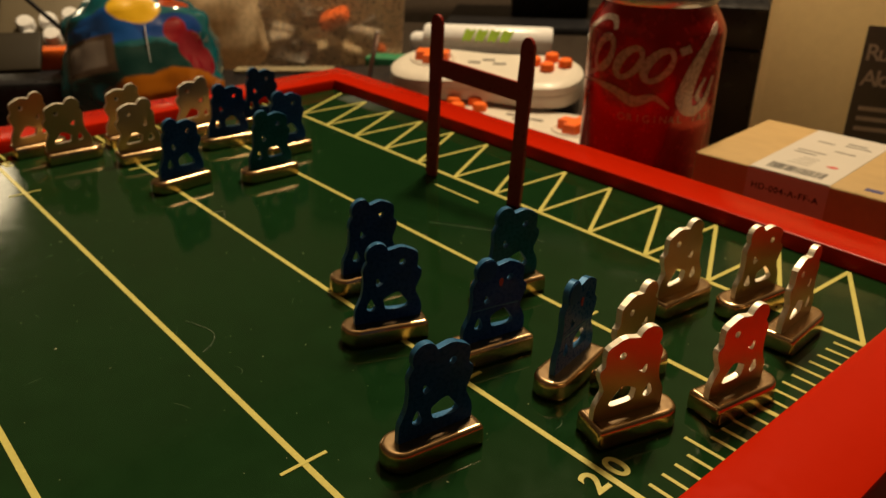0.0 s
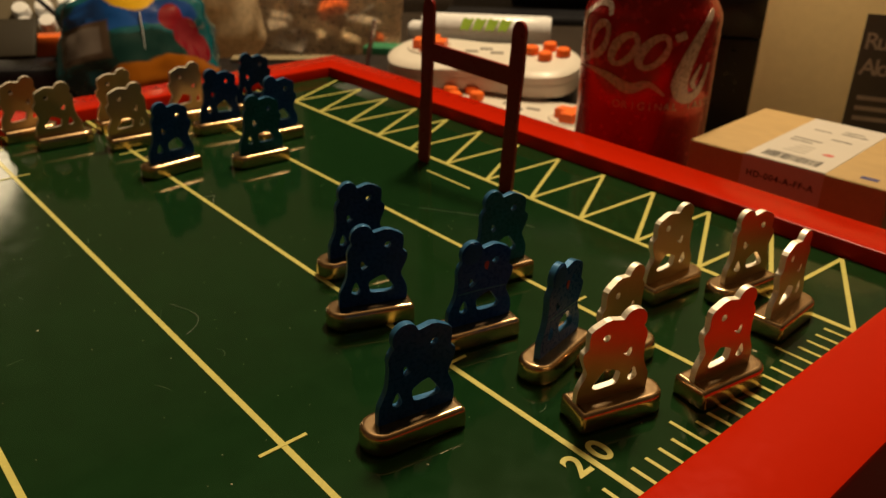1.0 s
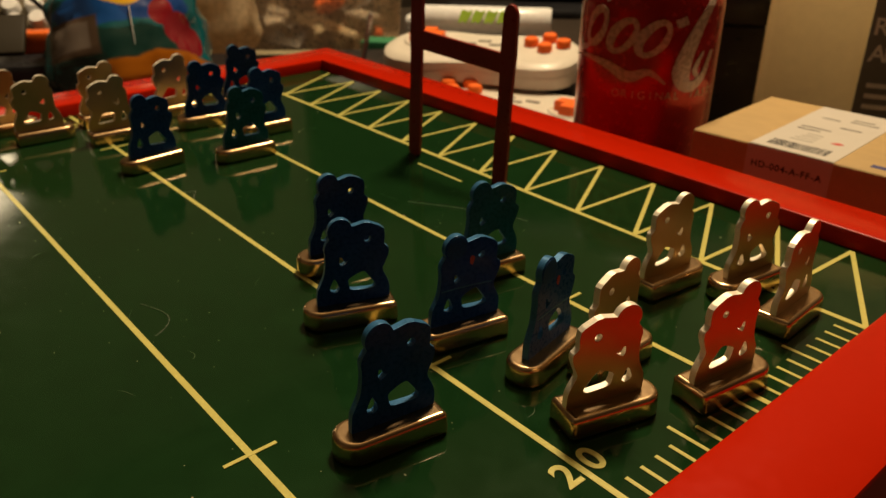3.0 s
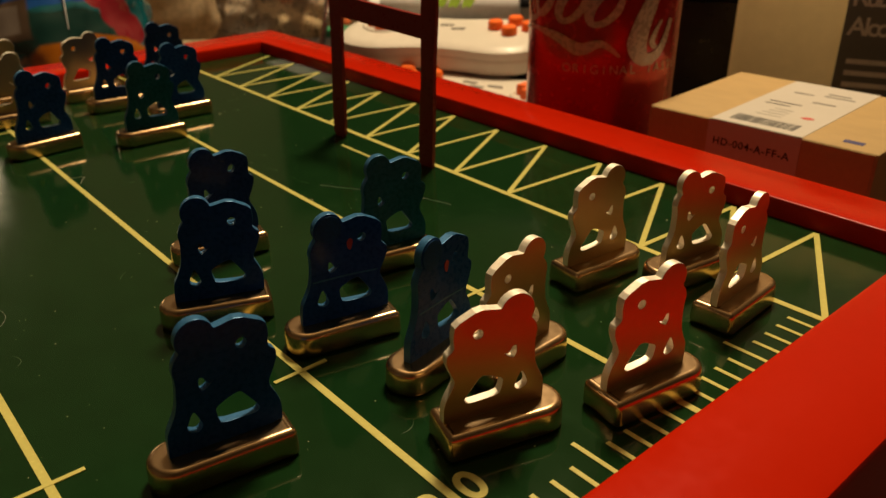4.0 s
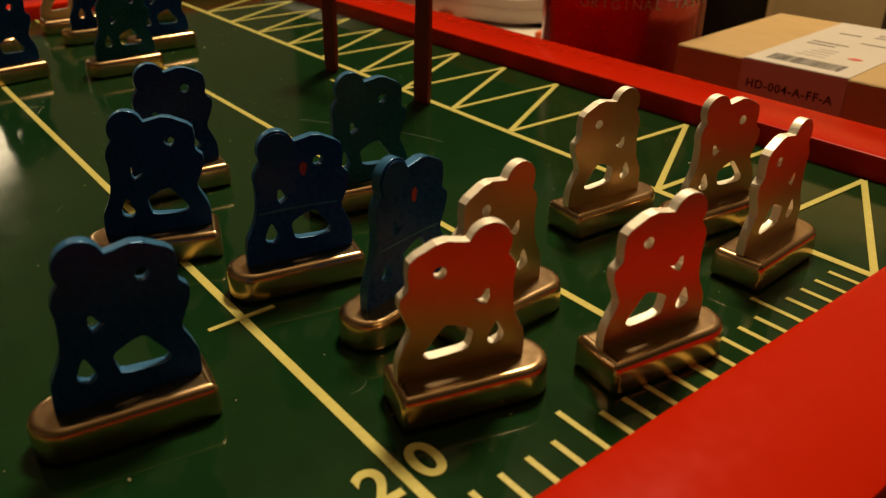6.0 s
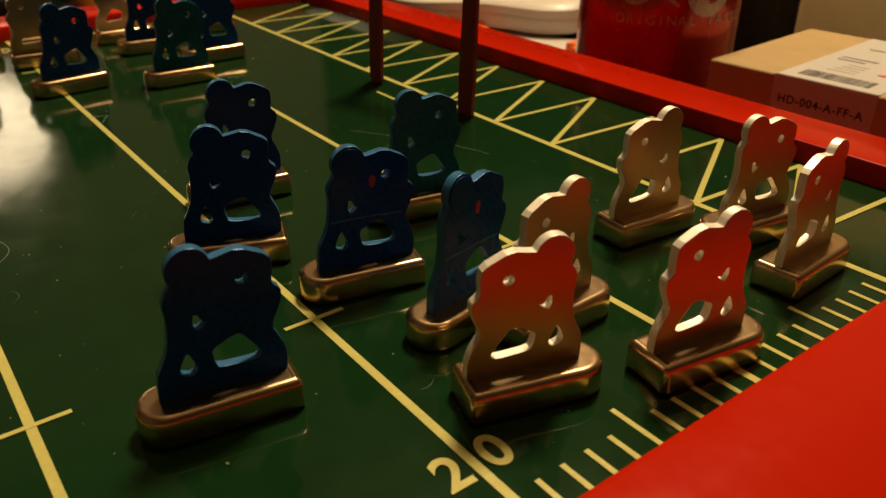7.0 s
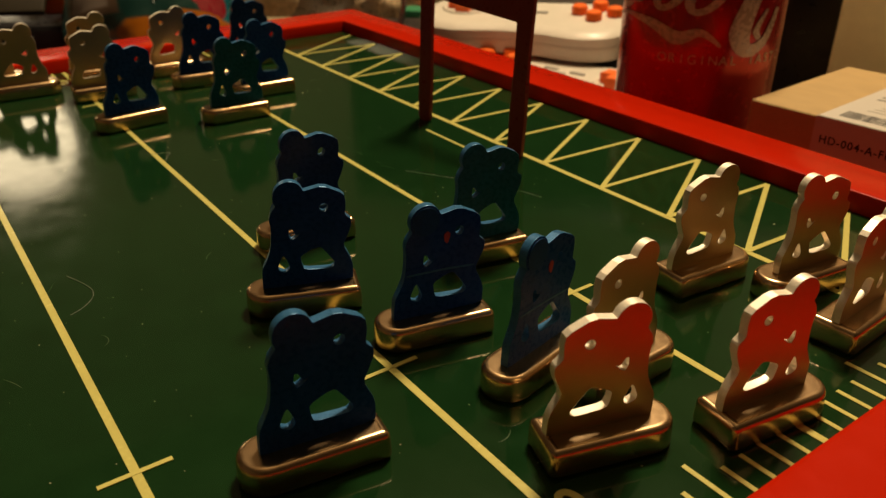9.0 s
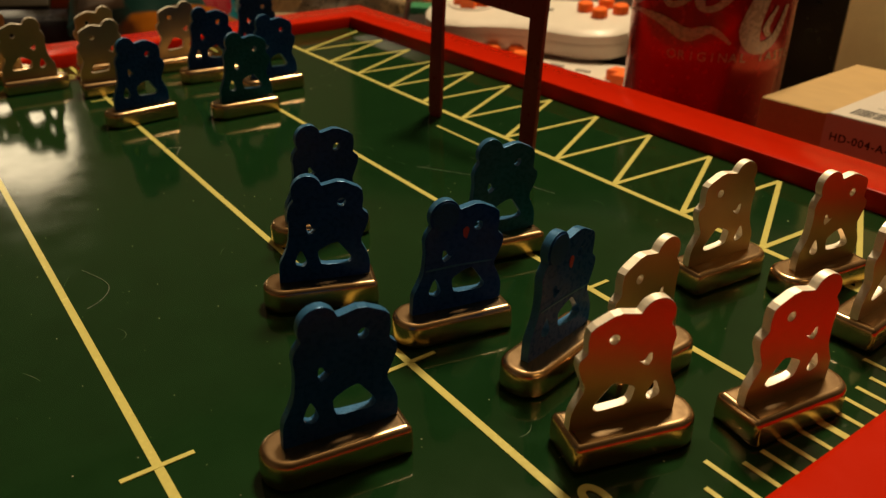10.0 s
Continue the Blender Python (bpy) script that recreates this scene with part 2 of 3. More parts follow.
desk = thing("desk", pose(0, 0, 0), "dark wooden desk covered with clutter and a game", "desk")
part("desktop", cuboid(-1.15, 0.55, -0.80, 0.75, TABLE - 0.03, TABLE, 0.004), DESK, desk)
leg = finish(cuboid(-0.03, 0.03, -0.03, 0.03, -0.80, TABLE - 0.03, 0.003), "leg", DESK)
for lx, ly in ((-1.08, -0.73), (0.48, -0.73), (-1.08, 0.68), (0.48, 0.68)):
    part("leg", leg, DESK, desk, m=pose(lx, ly, 0))

# ---- the game board ----
U = 0.005
X0, X1, Y0, Y1 = -0.2775, 0.0652, -0.545, 0.0452
RAIL, ENDW, TOP, LOW = 0.0260, 0.0215, 0.0062, -0.045
board = thing("game_board", pose(0, 0, 0), "green metal tabletop football board with cream lines and red rails", "game board")
part("field", cuboid(X0 - 0.004, X1 + 0.004, Y0 - 0.004, Y1 + 0.004, -0.004, 0.0), FIELD, board, "glossy green lithographed metal field", smooth=False)


def rail(a0, a1, b0, b1, flip, width):
    """One red rail, mitred at its ends; a runs along it."""
    prof = []
    for (px, pz) in ((0, -0.003), (0, TOP - 0.0012), (0.0004, TOP - 0.0004), (0.0014, TOP), (width - 0.002, TOP), (width - 0.0006, TOP - 0.0006), (width, TOP - 0.0018), (width, LOW), (width - 0.003, LOW), (width - 0.003, -0.003)):
        prof.append((px, pz))
    bm = bmesh.new()
    loops = []
    for end, s in ((a0, -1), (a1, 1)):
        vs = []
        for px, pz in prof:
            along = end + s * px * (RAIL / width if not flip else ENDW / width)
            across = b0 + px * b1
            vs.append(bm.verts.new((along, across, pz) if not flip else (across, along, pz)))
        loops.append(vs)
    n = len(prof)
    for k in range(n):
        bm.faces.new((loops[0][k], loops[0][(k + 1) % n], loops[1][(k + 1) % n], loops[1][k]))
    bm.faces.new(loops[0][::-1])
    bm.faces.new(loops[1])
    return bm


part("rail", rail(X0, X1, Y1, 1, False, ENDW), RED, board, "red painted end rail")
part("rail", rail(X0, X1, Y0, -1, False, ENDW), RED, board, "red painted end rail")
part("rail", rail(Y0, Y1, X1, 1, True, RAIL), RED, board, "red painted side rail")
part("rail", rail(Y0, Y1, X0, -1, True, RAIL), RED, board, "red painted side rail")
foot = finish(cuboid(-0.012, 0.012, -0.012, 0.012, TABLE, LOW + 0.001, 0.002), "foot", BLACK)
for fx, fy in ((X0 - 0.01, Y0), (X1 + 0.01, Y0), (X0 - 0.01, Y1 + 0.01), (X1 + 0.01, Y1 + 0.01)):
    part("foot", foot, BLACK, board, m=pose(fx, fy, 0))

# yard lines, hash marks, sideline ticks
for k in range(0, 11):
    y = -10 * U * k
    part("yard_line", bar((X0 + 0.0005, y), (X1 - 0.0005, y), 0.0019 if k in (0, 10) else 0.0016), LINE, board, smooth=False)
    if 0 < k < 10:
        for hx in (0.0, -0.217):
            part("hash_mark", bar((hx, y - 0.0062), (hx, y + 0.0062), 0.0010, 0.00022), LINE, board, smooth=False)
for k in range(1, 50):
    if k % 10:
        long = 0.0145 if k % 5 == 0 else 0.0105
        part("tick_mark", bar((X1 - long + 0.0013, -k * U), (X1 - 0.0003, -k * U), 0.0010), LINE, board, smooth=False)
        part("tick_mark", bar((X0 + 0.0003, -k * U), (X0 + long, -k * U), 0.0010), LINE, board, smooth=False)
part("conversion_mark", bar((-0.1150, -0.0118), (-0.0880, -0.0118), 0.0011), LINE, board, smooth=False)
# zigzag in the end zone
D = 0.0255
for k in range(13):
    gx, bx = -0.1163 + (k - 5) * D, -0.0885 + (k - 7) * D
    part("zigzag_line", bar((bx, 0.0432), (gx, 0.0004), 0.0015, 0.00018), LINE, board, smooth=False)
    if k:
        part("zigzag_line", bar((gx - D, 0.0004), (bx, 0.0432), 0.0015, 0.00021), LINE, board, smooth=False)
# numerals beside the sideline
for k in (2, 3, 4):
    tens = "%d" % k
    for nx, turn, s in ((0.0480, 90, 1), (-0.2600, -90, -1)):
        part("numeral", text_mesh(tens, 0.0096, 0.0001, LINE, 0.00022), LINE, board, m=pose(nx, -10 * U * k - s * 0.0040, 0.0001, 0, 0, turn))
        part("numeral", text_mesh("0", 0.0096, 0.0001, LINE, 0.00022), LINE, board, m=pose(nx, -10 * U * k + s * 0.0040, 0.0001, 0, 0, turn))

# ---- goal post ----
goal = thing("goal_post", pose(-0.1010, -0.0038, 0, 0, 3.0, 4), "dark red plastic goal post standing on the goal line", "goal post")
for s in (-1, 1):
    c = s * 0.0240
    prof = [(c - 0.0030, 0), (c + 0.0030, 0), (c + 0.0028, 0.030), (c + 0.0030, 0.044), (c + 0.0033, 0.052), (c + 0.0030, 0.060), (c + 0.0030, 0.0655),
            (c + 0.0018, 0.0682), (c, 0.0690), (c - 0.0018, 0.0682), (c - 0.0030, 0.0655), (c - 0.0030, 0.060), (c - 0.0033, 0.052), (c - 0.0030, 0.044), (c - 0.0028, 0.030)]
    part("upright", curve_mesh("upright", [smooth_loop(prof, 2)], 0.0016, 0.0002, POST), POST, goal, m=pose(0, 0, 0, 90))
part("crossbar", curve_mesh("crossbar", [[(-0.0215, 0.0445), (0.0215, 0.0445), (0.0215, 0.0515), (-0.0215, 0.0515)]], 0.0015, 0.0002, POST), POST, goal, m=pose(0, 0, 0, 90))

# ---- the players: stamped plates on cast bases ----
BW, BH, THICK = 0.0104, 0.0055, 0.0018


def arc(cx, cz, r, a0, a1, n):
    return [(cx + r * math.cos(radians(a0 + (a1 - a0) * k / (n - 1))), cz + r * math.sin(radians(a0 + (a1 - a0) * k / (n - 1)))) for k in range(n)]


# the stamp, in millimetres: back foot, bent knee, elbow, shoulder, round head, chest, front foot
STAMP = ([(-12.5, 0), (-12.4, 3.6), (-11.8, 5.3), (-10.1, 8.4)] + [(-11.2, 11.0), (-11.8, 12.8), (-11.7, 14.2), (-10.9, 14.8), (-10.3, 15.5), (-10.5, 17.8), (-10.1, 19.9)]
         + [(-5.6, 22.0), (-1.6, 21.2)] + arc(1.6, 20.3, 3.2, 160, -36, 12)
         + [(5.2, 17.1), (5.6, 15.6), (5.3, 14.2), (5.2, 12.4), (5.3, 9.9), (5.6, 8.2), (6.4, 6.3), (7.2, 4.7), (7.3, 2.4), (7.2, 0)])
EYELET = arc(-5.9, 17.3, 1.05, 0, 330, 12)
HEART = [(-1.3, 12.4), (-0.1, 11.9), (0.4, 12.5), (0.8, 13.3), (1.6, 13.4), (1.7, 11.7), (1.1, 10.6), (0, 11.1)]
LEGS = [(-8.6, 4.6), (-6.9, 6.8), (-5.3, 8.7), (-3.6, 8.4), (-0.8, 7.0), (-1.1, 5.0), (-1.7, 3.6), (-7.6, 3.3), (-8.5, 3.8)]
FEET = [(1.3, 4.6), (2.0, 6.4), (2.7, 7.6), (3.3, 7.0), (4.1, 4.9), (3.8, 4.0), (2.4, 3.4), (1.6, 3.8)]


def cut_loop(pts, share=0.18):
    """Straight cuts between the points, with each corner taken off a little."""
    out = []
    for k, p in enumerate(pts):
        a, b, c = Vector(pts[k - 1]), Vector(p), Vector(pts[(k + 1) % len(pts)])
        out += [b.lerp(a, share), b.lerp(c, share)]
    return out


def stamped(pts, painted):
    """Millimetres to metres; the painted plates sit further forward, taller and leaning back."""
    if painted:
        return [((x + 2.7 - 0.080 * z) / 1000, 1.06 * z / 1000) for x, z in pts]
    return [(x / 1000, z / 1000) for x, z in pts]


def player(painted, name, label, coat=None, marked=False):
    """A player whose front is at +x; the base has a round front and a square back."""
    who = thing(name, pose(0, 0, 0), label, "game figure", "football figures on the board")
    back, front = (-0.0113, 0.0139) if painted else (-0.0133, 0.0115)
    out = rounded(back, front, -BW / 2, BW / 2, (0.0012, 0.0050, 0.0050, 0.0012), 9)
    bm = rings(out, [(0.0005, 0.0001), (0.0001, 0.0004), (0.0, 0.0009), (0.0001, 0.0036), (0.00014, 0.0044), (0.00030, 0.0049), (0.00055, 0.0052), (0.00085, 0.0054), (0.0011, BH), (0.0016, BH)])
    part("base", bm, BRASS, who, "brass-coloured metal base, rounded in front")
    loops = [cut_loop(stamped(pts, painted)) for pts in (STAMP, EYELET, HEART, LEGS, FEET)]
    plate = curve_mesh("plate", loops, THICK, 0.00010, coat or BLUE if painted else SILVER, BLUEDGE if painted else EDGE)
    up = pose(0, 0, BH - 0.0003, 90)
    part("plate", plate, BLUE, who, ("dark teal" if coat else "navy") + " painted stamped metal" if painted else "bare stamped metal", m=up)
    side = 1 if painted else -1
    part("slot", cuboid(-0.0022, 0.0022, -0.0003, 0.0003, BH - 0.0006, BH - 0.00005), SLOT, who, m=pose(0.0005, side * 0.0014, 0))
    if marked:
        for tag, pts, mat, tall in (("belt", [(-9.7, 9.2), (-3.0, 9.5), (5.0, 9.4), (5.0, 9.7), (-3.0, 9.8), (-9.7, 9.5)], BLUEDGE, 0.0003),
                                    ("helmet_relief", arc(1.6, 20.3, 2.8, 0, 345, 24), HELMET, 0.0004),
                                    ("paint_dab", [(-3.9, 17.0), (-3.2, 17.6), (-2.5, 17.0), (-2.7, 15.6), (-3.4, 15.0)], PATCH, 0.0003)):
            part(tag, curve_mesh(tag, [cut_loop(stamped(pts, True))], tall, 0.00005, mat), mat, who, m=pose(0, THICK / 2, 0) @ up)
    return who


blue = player(True, "blue_figure", "navy painted flat metal football player on brass base")
marked = player(True, "blue_figure", "navy painted flat metal player with a red dab on brass base", marked=True)
teal = player(True, "teal_figure", "dark teal painted flat metal player on brass base", TEALP)
silver = player(False, "silver_figure", "bare silver flat metal football player on brass base")
turned = player(False, "silver_figure", "bare silver flat metal player turned round on brass base")
turned.children[2].location.y = 0.0014
SILVERS = [(0.0409, -0.0813, 72.7), (0.0524, -0.0524, 80.3), (0.0135, -0.0197, 84), (0.0462, -0.0100, 93), (0.0283, -0.0636, 91.5),
           (-0.2674, -0.1280, 93), (-0.2471, -0.1185, 87), (-0.2550, -0.0882, 87), (-0.2259, -0.0937, 86), (-0.2468, -0.0561, 88)]
TURNED = [(0.0286, -0.0067, 81.6)]
MARKED = [(-0.0051, -0.0849, 77), (0.0168, -0.0767, 101)]
TEALS = [(-0.0268, -0.0560, 78.5), (-0.1691, -0.0611, 87)]
BLUES = [(0.0152, -0.1236, 80.7), (-0.0315, -0.1015, 68), (-0.0610, -0.0864, 82),
         (-0.1827, -0.0958, 95), (-0.2216, -0.0543, 84), (-0.2420, -0.0249, 86), (-0.1925, -0.0391, 88)]
for first, places, turn in ((silver, SILVERS, 0), (blue, BLUES, 180), (teal, TEALS, 180), (marked, MARKED, 180), (turned, TURNED, 180)):
    for k, (x, y, a) in enumerate(places):
        m = pose(x, y, 0.0002, 0, 0, a + turn)
        if k:
            copy_thing(first, m)
        else:
            first.matrix_basis = m

# ---- drinks can ----
stack = lathe([(0.0, 0.0), (0.040, 0.0), (0.041, 0.001), (0.041, 0.0074), (0.040, 0.0084), (0.0, 0.0084)], 40)
tagged(new("coaster", finish(stack, "coaster", DGREY)), "thick dark round coaster under the drink can", "coaster").matrix_basis = pose(-0.1039, 0.1234, TABLE)
can = thing("drink_can", pose(-0.1039, 0.1234, TABLE + 0.0084), "red aluminium soft drink can with pale script", "drink can")
R = 0.0331
part("body", lathe([(0.0, 0.004), (0.020, 0.003), (0.0255, 0.0), (0.0275, 0.001), (0.0315, 0.008), (R, 0.012), (R, 0.103), (0.0327, 0.1055), (0.0312, 0.1085), (0.0290, 0.1125), (0.0275, 0.1150), (0.0266, 0.1165)], 72), CANRED, can)
part("lid", lathe([(0.0264, 0.1160), (0.0273, 0.1175), (0.0275, 0.1215), (0.0268, 0.1225), (0.0260, 0.1215), (0.0254, 0.1170), (0.0238, 0.1165), (0.0228, 0.1185), (0.0, 0.1188)], 72), CANSILVER, can, "bare aluminium lid")
part("pull_tab", curve_mesh("pull_tab", [smooth_loop([(-0.008, -0.006), (0.006, -0.0075), (0.0125, 0), (0.006, 0.0075), (-0.008, 0.006), (-0.0105, 0)], 4),
                                       smooth_loop([(0.003, -0.004), (0.009, 0), (0.003, 0.004), (0.001, 0)], 4)], 0.0012, 0.0003, CANSILVER), CANSILVER, can, m=pose(0.003, 0, 0.1198, 0, 0, 200))


def on_can(name, outline, mat, a0, radius=R + 0.00022):
    """A printed shape wrapped on the can: outline in metres along the girth and up."""
    cu = curve_mesh(name, [[(p.x - 0.0125, 0.0825 + (p.y - 0.067) * 0.87) for p in outline]], 0.0002, 0.00002, mat)
    bm = bmesh.new()
    bm.from_mesh(cu)
    bmesh.ops.triangulate(bm, faces=bm.faces[:])
    for _ in range(3):
        bmesh.ops.subdivide_edges(bm, edges=[e for e in bm.edges if e.calc_length() > 0.003], cuts=1)
        bmesh.ops.triangulate(bm, faces=bm.faces[:])
    for v in bm.verts:
        a = a0 + v.co.x / R
        r = radius + v.co.z - max(0.0, v.co.y - 0.1045) * 0.50
        v.co = Vector((r * math.cos(a), r * math.sin(a), v.co.y))
    return part(name, bm, mat, can)


def stroke(points, widths):
    """A flowing pen stroke: centre points with a width at each."""
    mid = []
    wid = []
    for k in range(len(points) - 1):
        p0, p1, p2, p3 = (Vector(points[min(max(k + d, 0), len(points) - 1)]) for d in (-1, 0, 1, 2))
        for j in range(6):
            t = j / 6
            mid.append(0.5 * (2 * p1 + (p2 - p0) * t + (2 * p0 - 5 * p1 + 4 * p2 - p3) * t * t + (3 * p1 - p0 - 3 * p2 + p3) * t ** 3))
            wid.append(widths[k] * (1 - t) + widths[k + 1] * t)
    mid.append(Vector(points[-1]))
    wid.append(widths[-1])
    left, right = [], []
    for k, p in enumerate(mid):
        d = (mid[min(k + 1, len(mid) - 1)] - mid[max(k - 1, 0)]).normalized()
        n = Vector((-d.y, d.x)) * wid[k] / 2
        left.append(p + n)
        right.append(p - n)
    return left + right[::-1]


def loop(cx, cy, rx, ry, slant, a0, a1):
    """Nine points round a slanting oval."""
    out = []
    for k in range(9):
        a = radians(a0 + (a1 - a0) * k / 8)
        out.append((cx + rx * math.cos(a) + slant * ry * math.sin(a), cy + ry * math.sin(a)))
    return out


FACE = math.atan2(-0.349, 0.245)
for k, (pts, ws) in enumerate((
        ([(-0.008, 0.094), (-0.011, 0.099), (-0.019, 0.0985), (-0.0275, 0.090), (-0.030, 0.078), (-0.026, 0.068), (-0.018, 0.070), (-0.010, 0.079)], (0.002, 0.003, 0.003, 0.004, 0.005, 0.004, 0.002, 0.001)),
        (loop(-0.0135, 0.0805, 0.0050, 0.0092, 0.30, 20, 380), (0.0022, 0.0030, 0.0042, 0.0034, 0.0022, 0.0028, 0.0040, 0.0034, 0.0022)),
        (loop(0.0010, 0.0775, 0.0052, 0.0082, 0.42, 30, 390), (0.0022, 0.0026, 0.0036, 0.0046, 0.0040, 0.0026, 0.0028, 0.0034, 0.0022)),
        (loop(0.0150, 0.0770, 0.0056, 0.0084, 0.42, 30, 390), (0.0022, 0.0026, 0.0036, 0.0046, 0.0040, 0.0026, 0.0028, 0.0034, 0.0022)),
        ([(0.047, 0.098), (0.040, 0.091), (0.033, 0.076), (0.029, 0.060), (0.033, 0.052), (0.041, 0.056), (0.046, 0.070)], (0.002, 0.004, 0.007, 0.009, 0.006, 0.004, 0.002)),
        ([(0.040, 0.070), (0.036, 0.061), (0.038, 0.057)], (0.001, 0.003, 0.002)),
        ([(-0.031, 0.062), (-0.020, 0.064), (-0.006, 0.062), (0.005, 0.057), (0.014, 0.060), (0.022, 0.054)], (0.001, 0.0015, 0.004, 0.006, 0.003, 0.001)),
        ([(0.024, 0.0845), (0.029, 0.0865)], (0.0042, 0.0042)))):
    on_can("script_shape", stroke(pts, ws), CANWHITE, FACE, R + 0.00022 + 0.00004 * k)
for k, ch in enumerate("ORIGINAL TASTE"):
    if ch != " ":
        a = FACE + (-0.0125 + 0.0040 * k) / R
        part("letter", text_mesh(ch, 0.0052, 0.0001, CANWHITE), CANWHITE, can,
             m=Matrix.Translation((math.cos(a) * (R + 0.0002), math.sin(a) * (R + 0.0002), 0.0655)) @ pose(0, 0, 0, 90, 0, math.degrees(a) + 90))

# ---- cardboard box with its label ----
BX, BY, BZ = 0.088, 0.076, 0.0640
box = thing("cardboard_box", pose(-0.0590, 0.1002, TABLE, 0, 0, 3.5), "small brown cardboard carton with a white shipping label", "box")
part("carton", cuboid(0, BX, 0, BY, 0, BZ, 0.0012, 2), CARD, box)
part("lid_flap", cuboid(0.0012, BX - 0.0012, -0.0004, 0.0, BZ - 0.030, BZ - 0.0005), CARD, box)
lab = part("shipping_label", cuboid(0.027, 0.062, 0.0, BY - 0.001, BZ, BZ + 0.0002), LABEL, box, "white printed paper label")
front = part("label_end", curve_mesh("label_end", [rounded(0.0265, 0.0622, BZ - 0.0215, BZ + 0.0001, (0.003, 0.003, 0.0002, 0.0002))], 0.0002, 0.00002, LABEL), LABEL, box, "folded-over label end", m=pose(0, -0.0006, 0, 90))
part("label_writing", text_mesh("HD-004-A-FF-A", 0.0040, 0.00004, INK, 0.00008, 1.15), INK, front, m=pose(0.0440, BZ - 0.0080, 0.00014))
rnd = random.Random(5)
x = 0.032
while x < 0.056:
    w = rnd.choice((0.0003, 0.0005, 0.0008))
    part("barcode_bar", cuboid(x, x + w, 0.0045, 0.0125, BZ + 0.0002, BZ + 0.00028), INK, lab)
    x += w + rnd.choice((0.0003, 0.0005))
for k in range(4):
    part("print_bar", cuboid(0.036 + 0.001 * k, 0.046, 0.0175 + 0.0035 * k, 0.0183 + 0.0035 * k, BZ + 0.0002, BZ + 0.00026), GREYBTN, lab)
for k, (px, py, w) in enumerate(((0.032, 0.034, 0.010), (0.032, 0.038, 0.013), (0.046, 0.046, 0.009), (0.034, 0.056, 0.008), (0.046, 0.058, 0.012), (0.046, 0.062, 0.009))):
    part("print_bar", cuboid(px, px + w, py, py + 0.0011, BZ + 0.0002, BZ + 0.00026), INK, lab)
part("print_mark", curve_mesh("print_mark", [smooth_loop([(0.0515, 0.0225), (0.0545, 0.0215), (0.0565, 0.0235), (0.0540, 0.0245)], 3)], 0.00008, 0.00001, PINK), PINK, lab, m=pose(0, 0, BZ + 0.00024))
part("print_mark", cuboid(0.0735, 0.0805, 0.0055, 0.0090, BZ, BZ + 0.00008), INDIGO, box)

# ---- bottle of rubbing alcohol ----
bot = thing("alcohol_bottle", pose(-0.0702, 0.2866, TABLE, 0, 0, 24), "large milky plastic bottle with a grey printed label", "bottle")
bo = rounded(-0.052, 0.060, -0.030, 0.030, (0.006, 0.020, 0.020, 0.006))
part("body", rings(bo, [(0.003, 0), (0, 0.004), (0, 0.170), (0.004, 0.180), (0.018, 0.192), (0.0255, 0.196)]), BOTTLE, bot)
part("cap", lathe([(0.0, 0.196), (0.014, 0.196), (0.014, 0.216), (0.012, 0.218), (0.0, 0.218)], 32), TUBE, bot)
blab = part("label", cuboid(0.0015, 0.040, -0.0306, -0.0300, 0.020, 0.104), GREYLAB, bot, "grey label with pale lettering")
for txt, z, s in (("Rubbing", 0.0890, 0.0128), ("Alcohol", 0.0745, 0.0128)):
    me = text_mesh(txt, s, 0.0001, PALEINK, 0.0002, 0.80)
    part("label_writing", me, PALEINK, blab, m=pose(0.0200, -0.0307, z, 90))
for k in range(3):
    part("print_bar", cuboid(0.006, 0.036, -0.0309, -0.0306, 0.0560 - 0.006 * k, 0.0585 - 0.006 * k), PALEINK, blab)


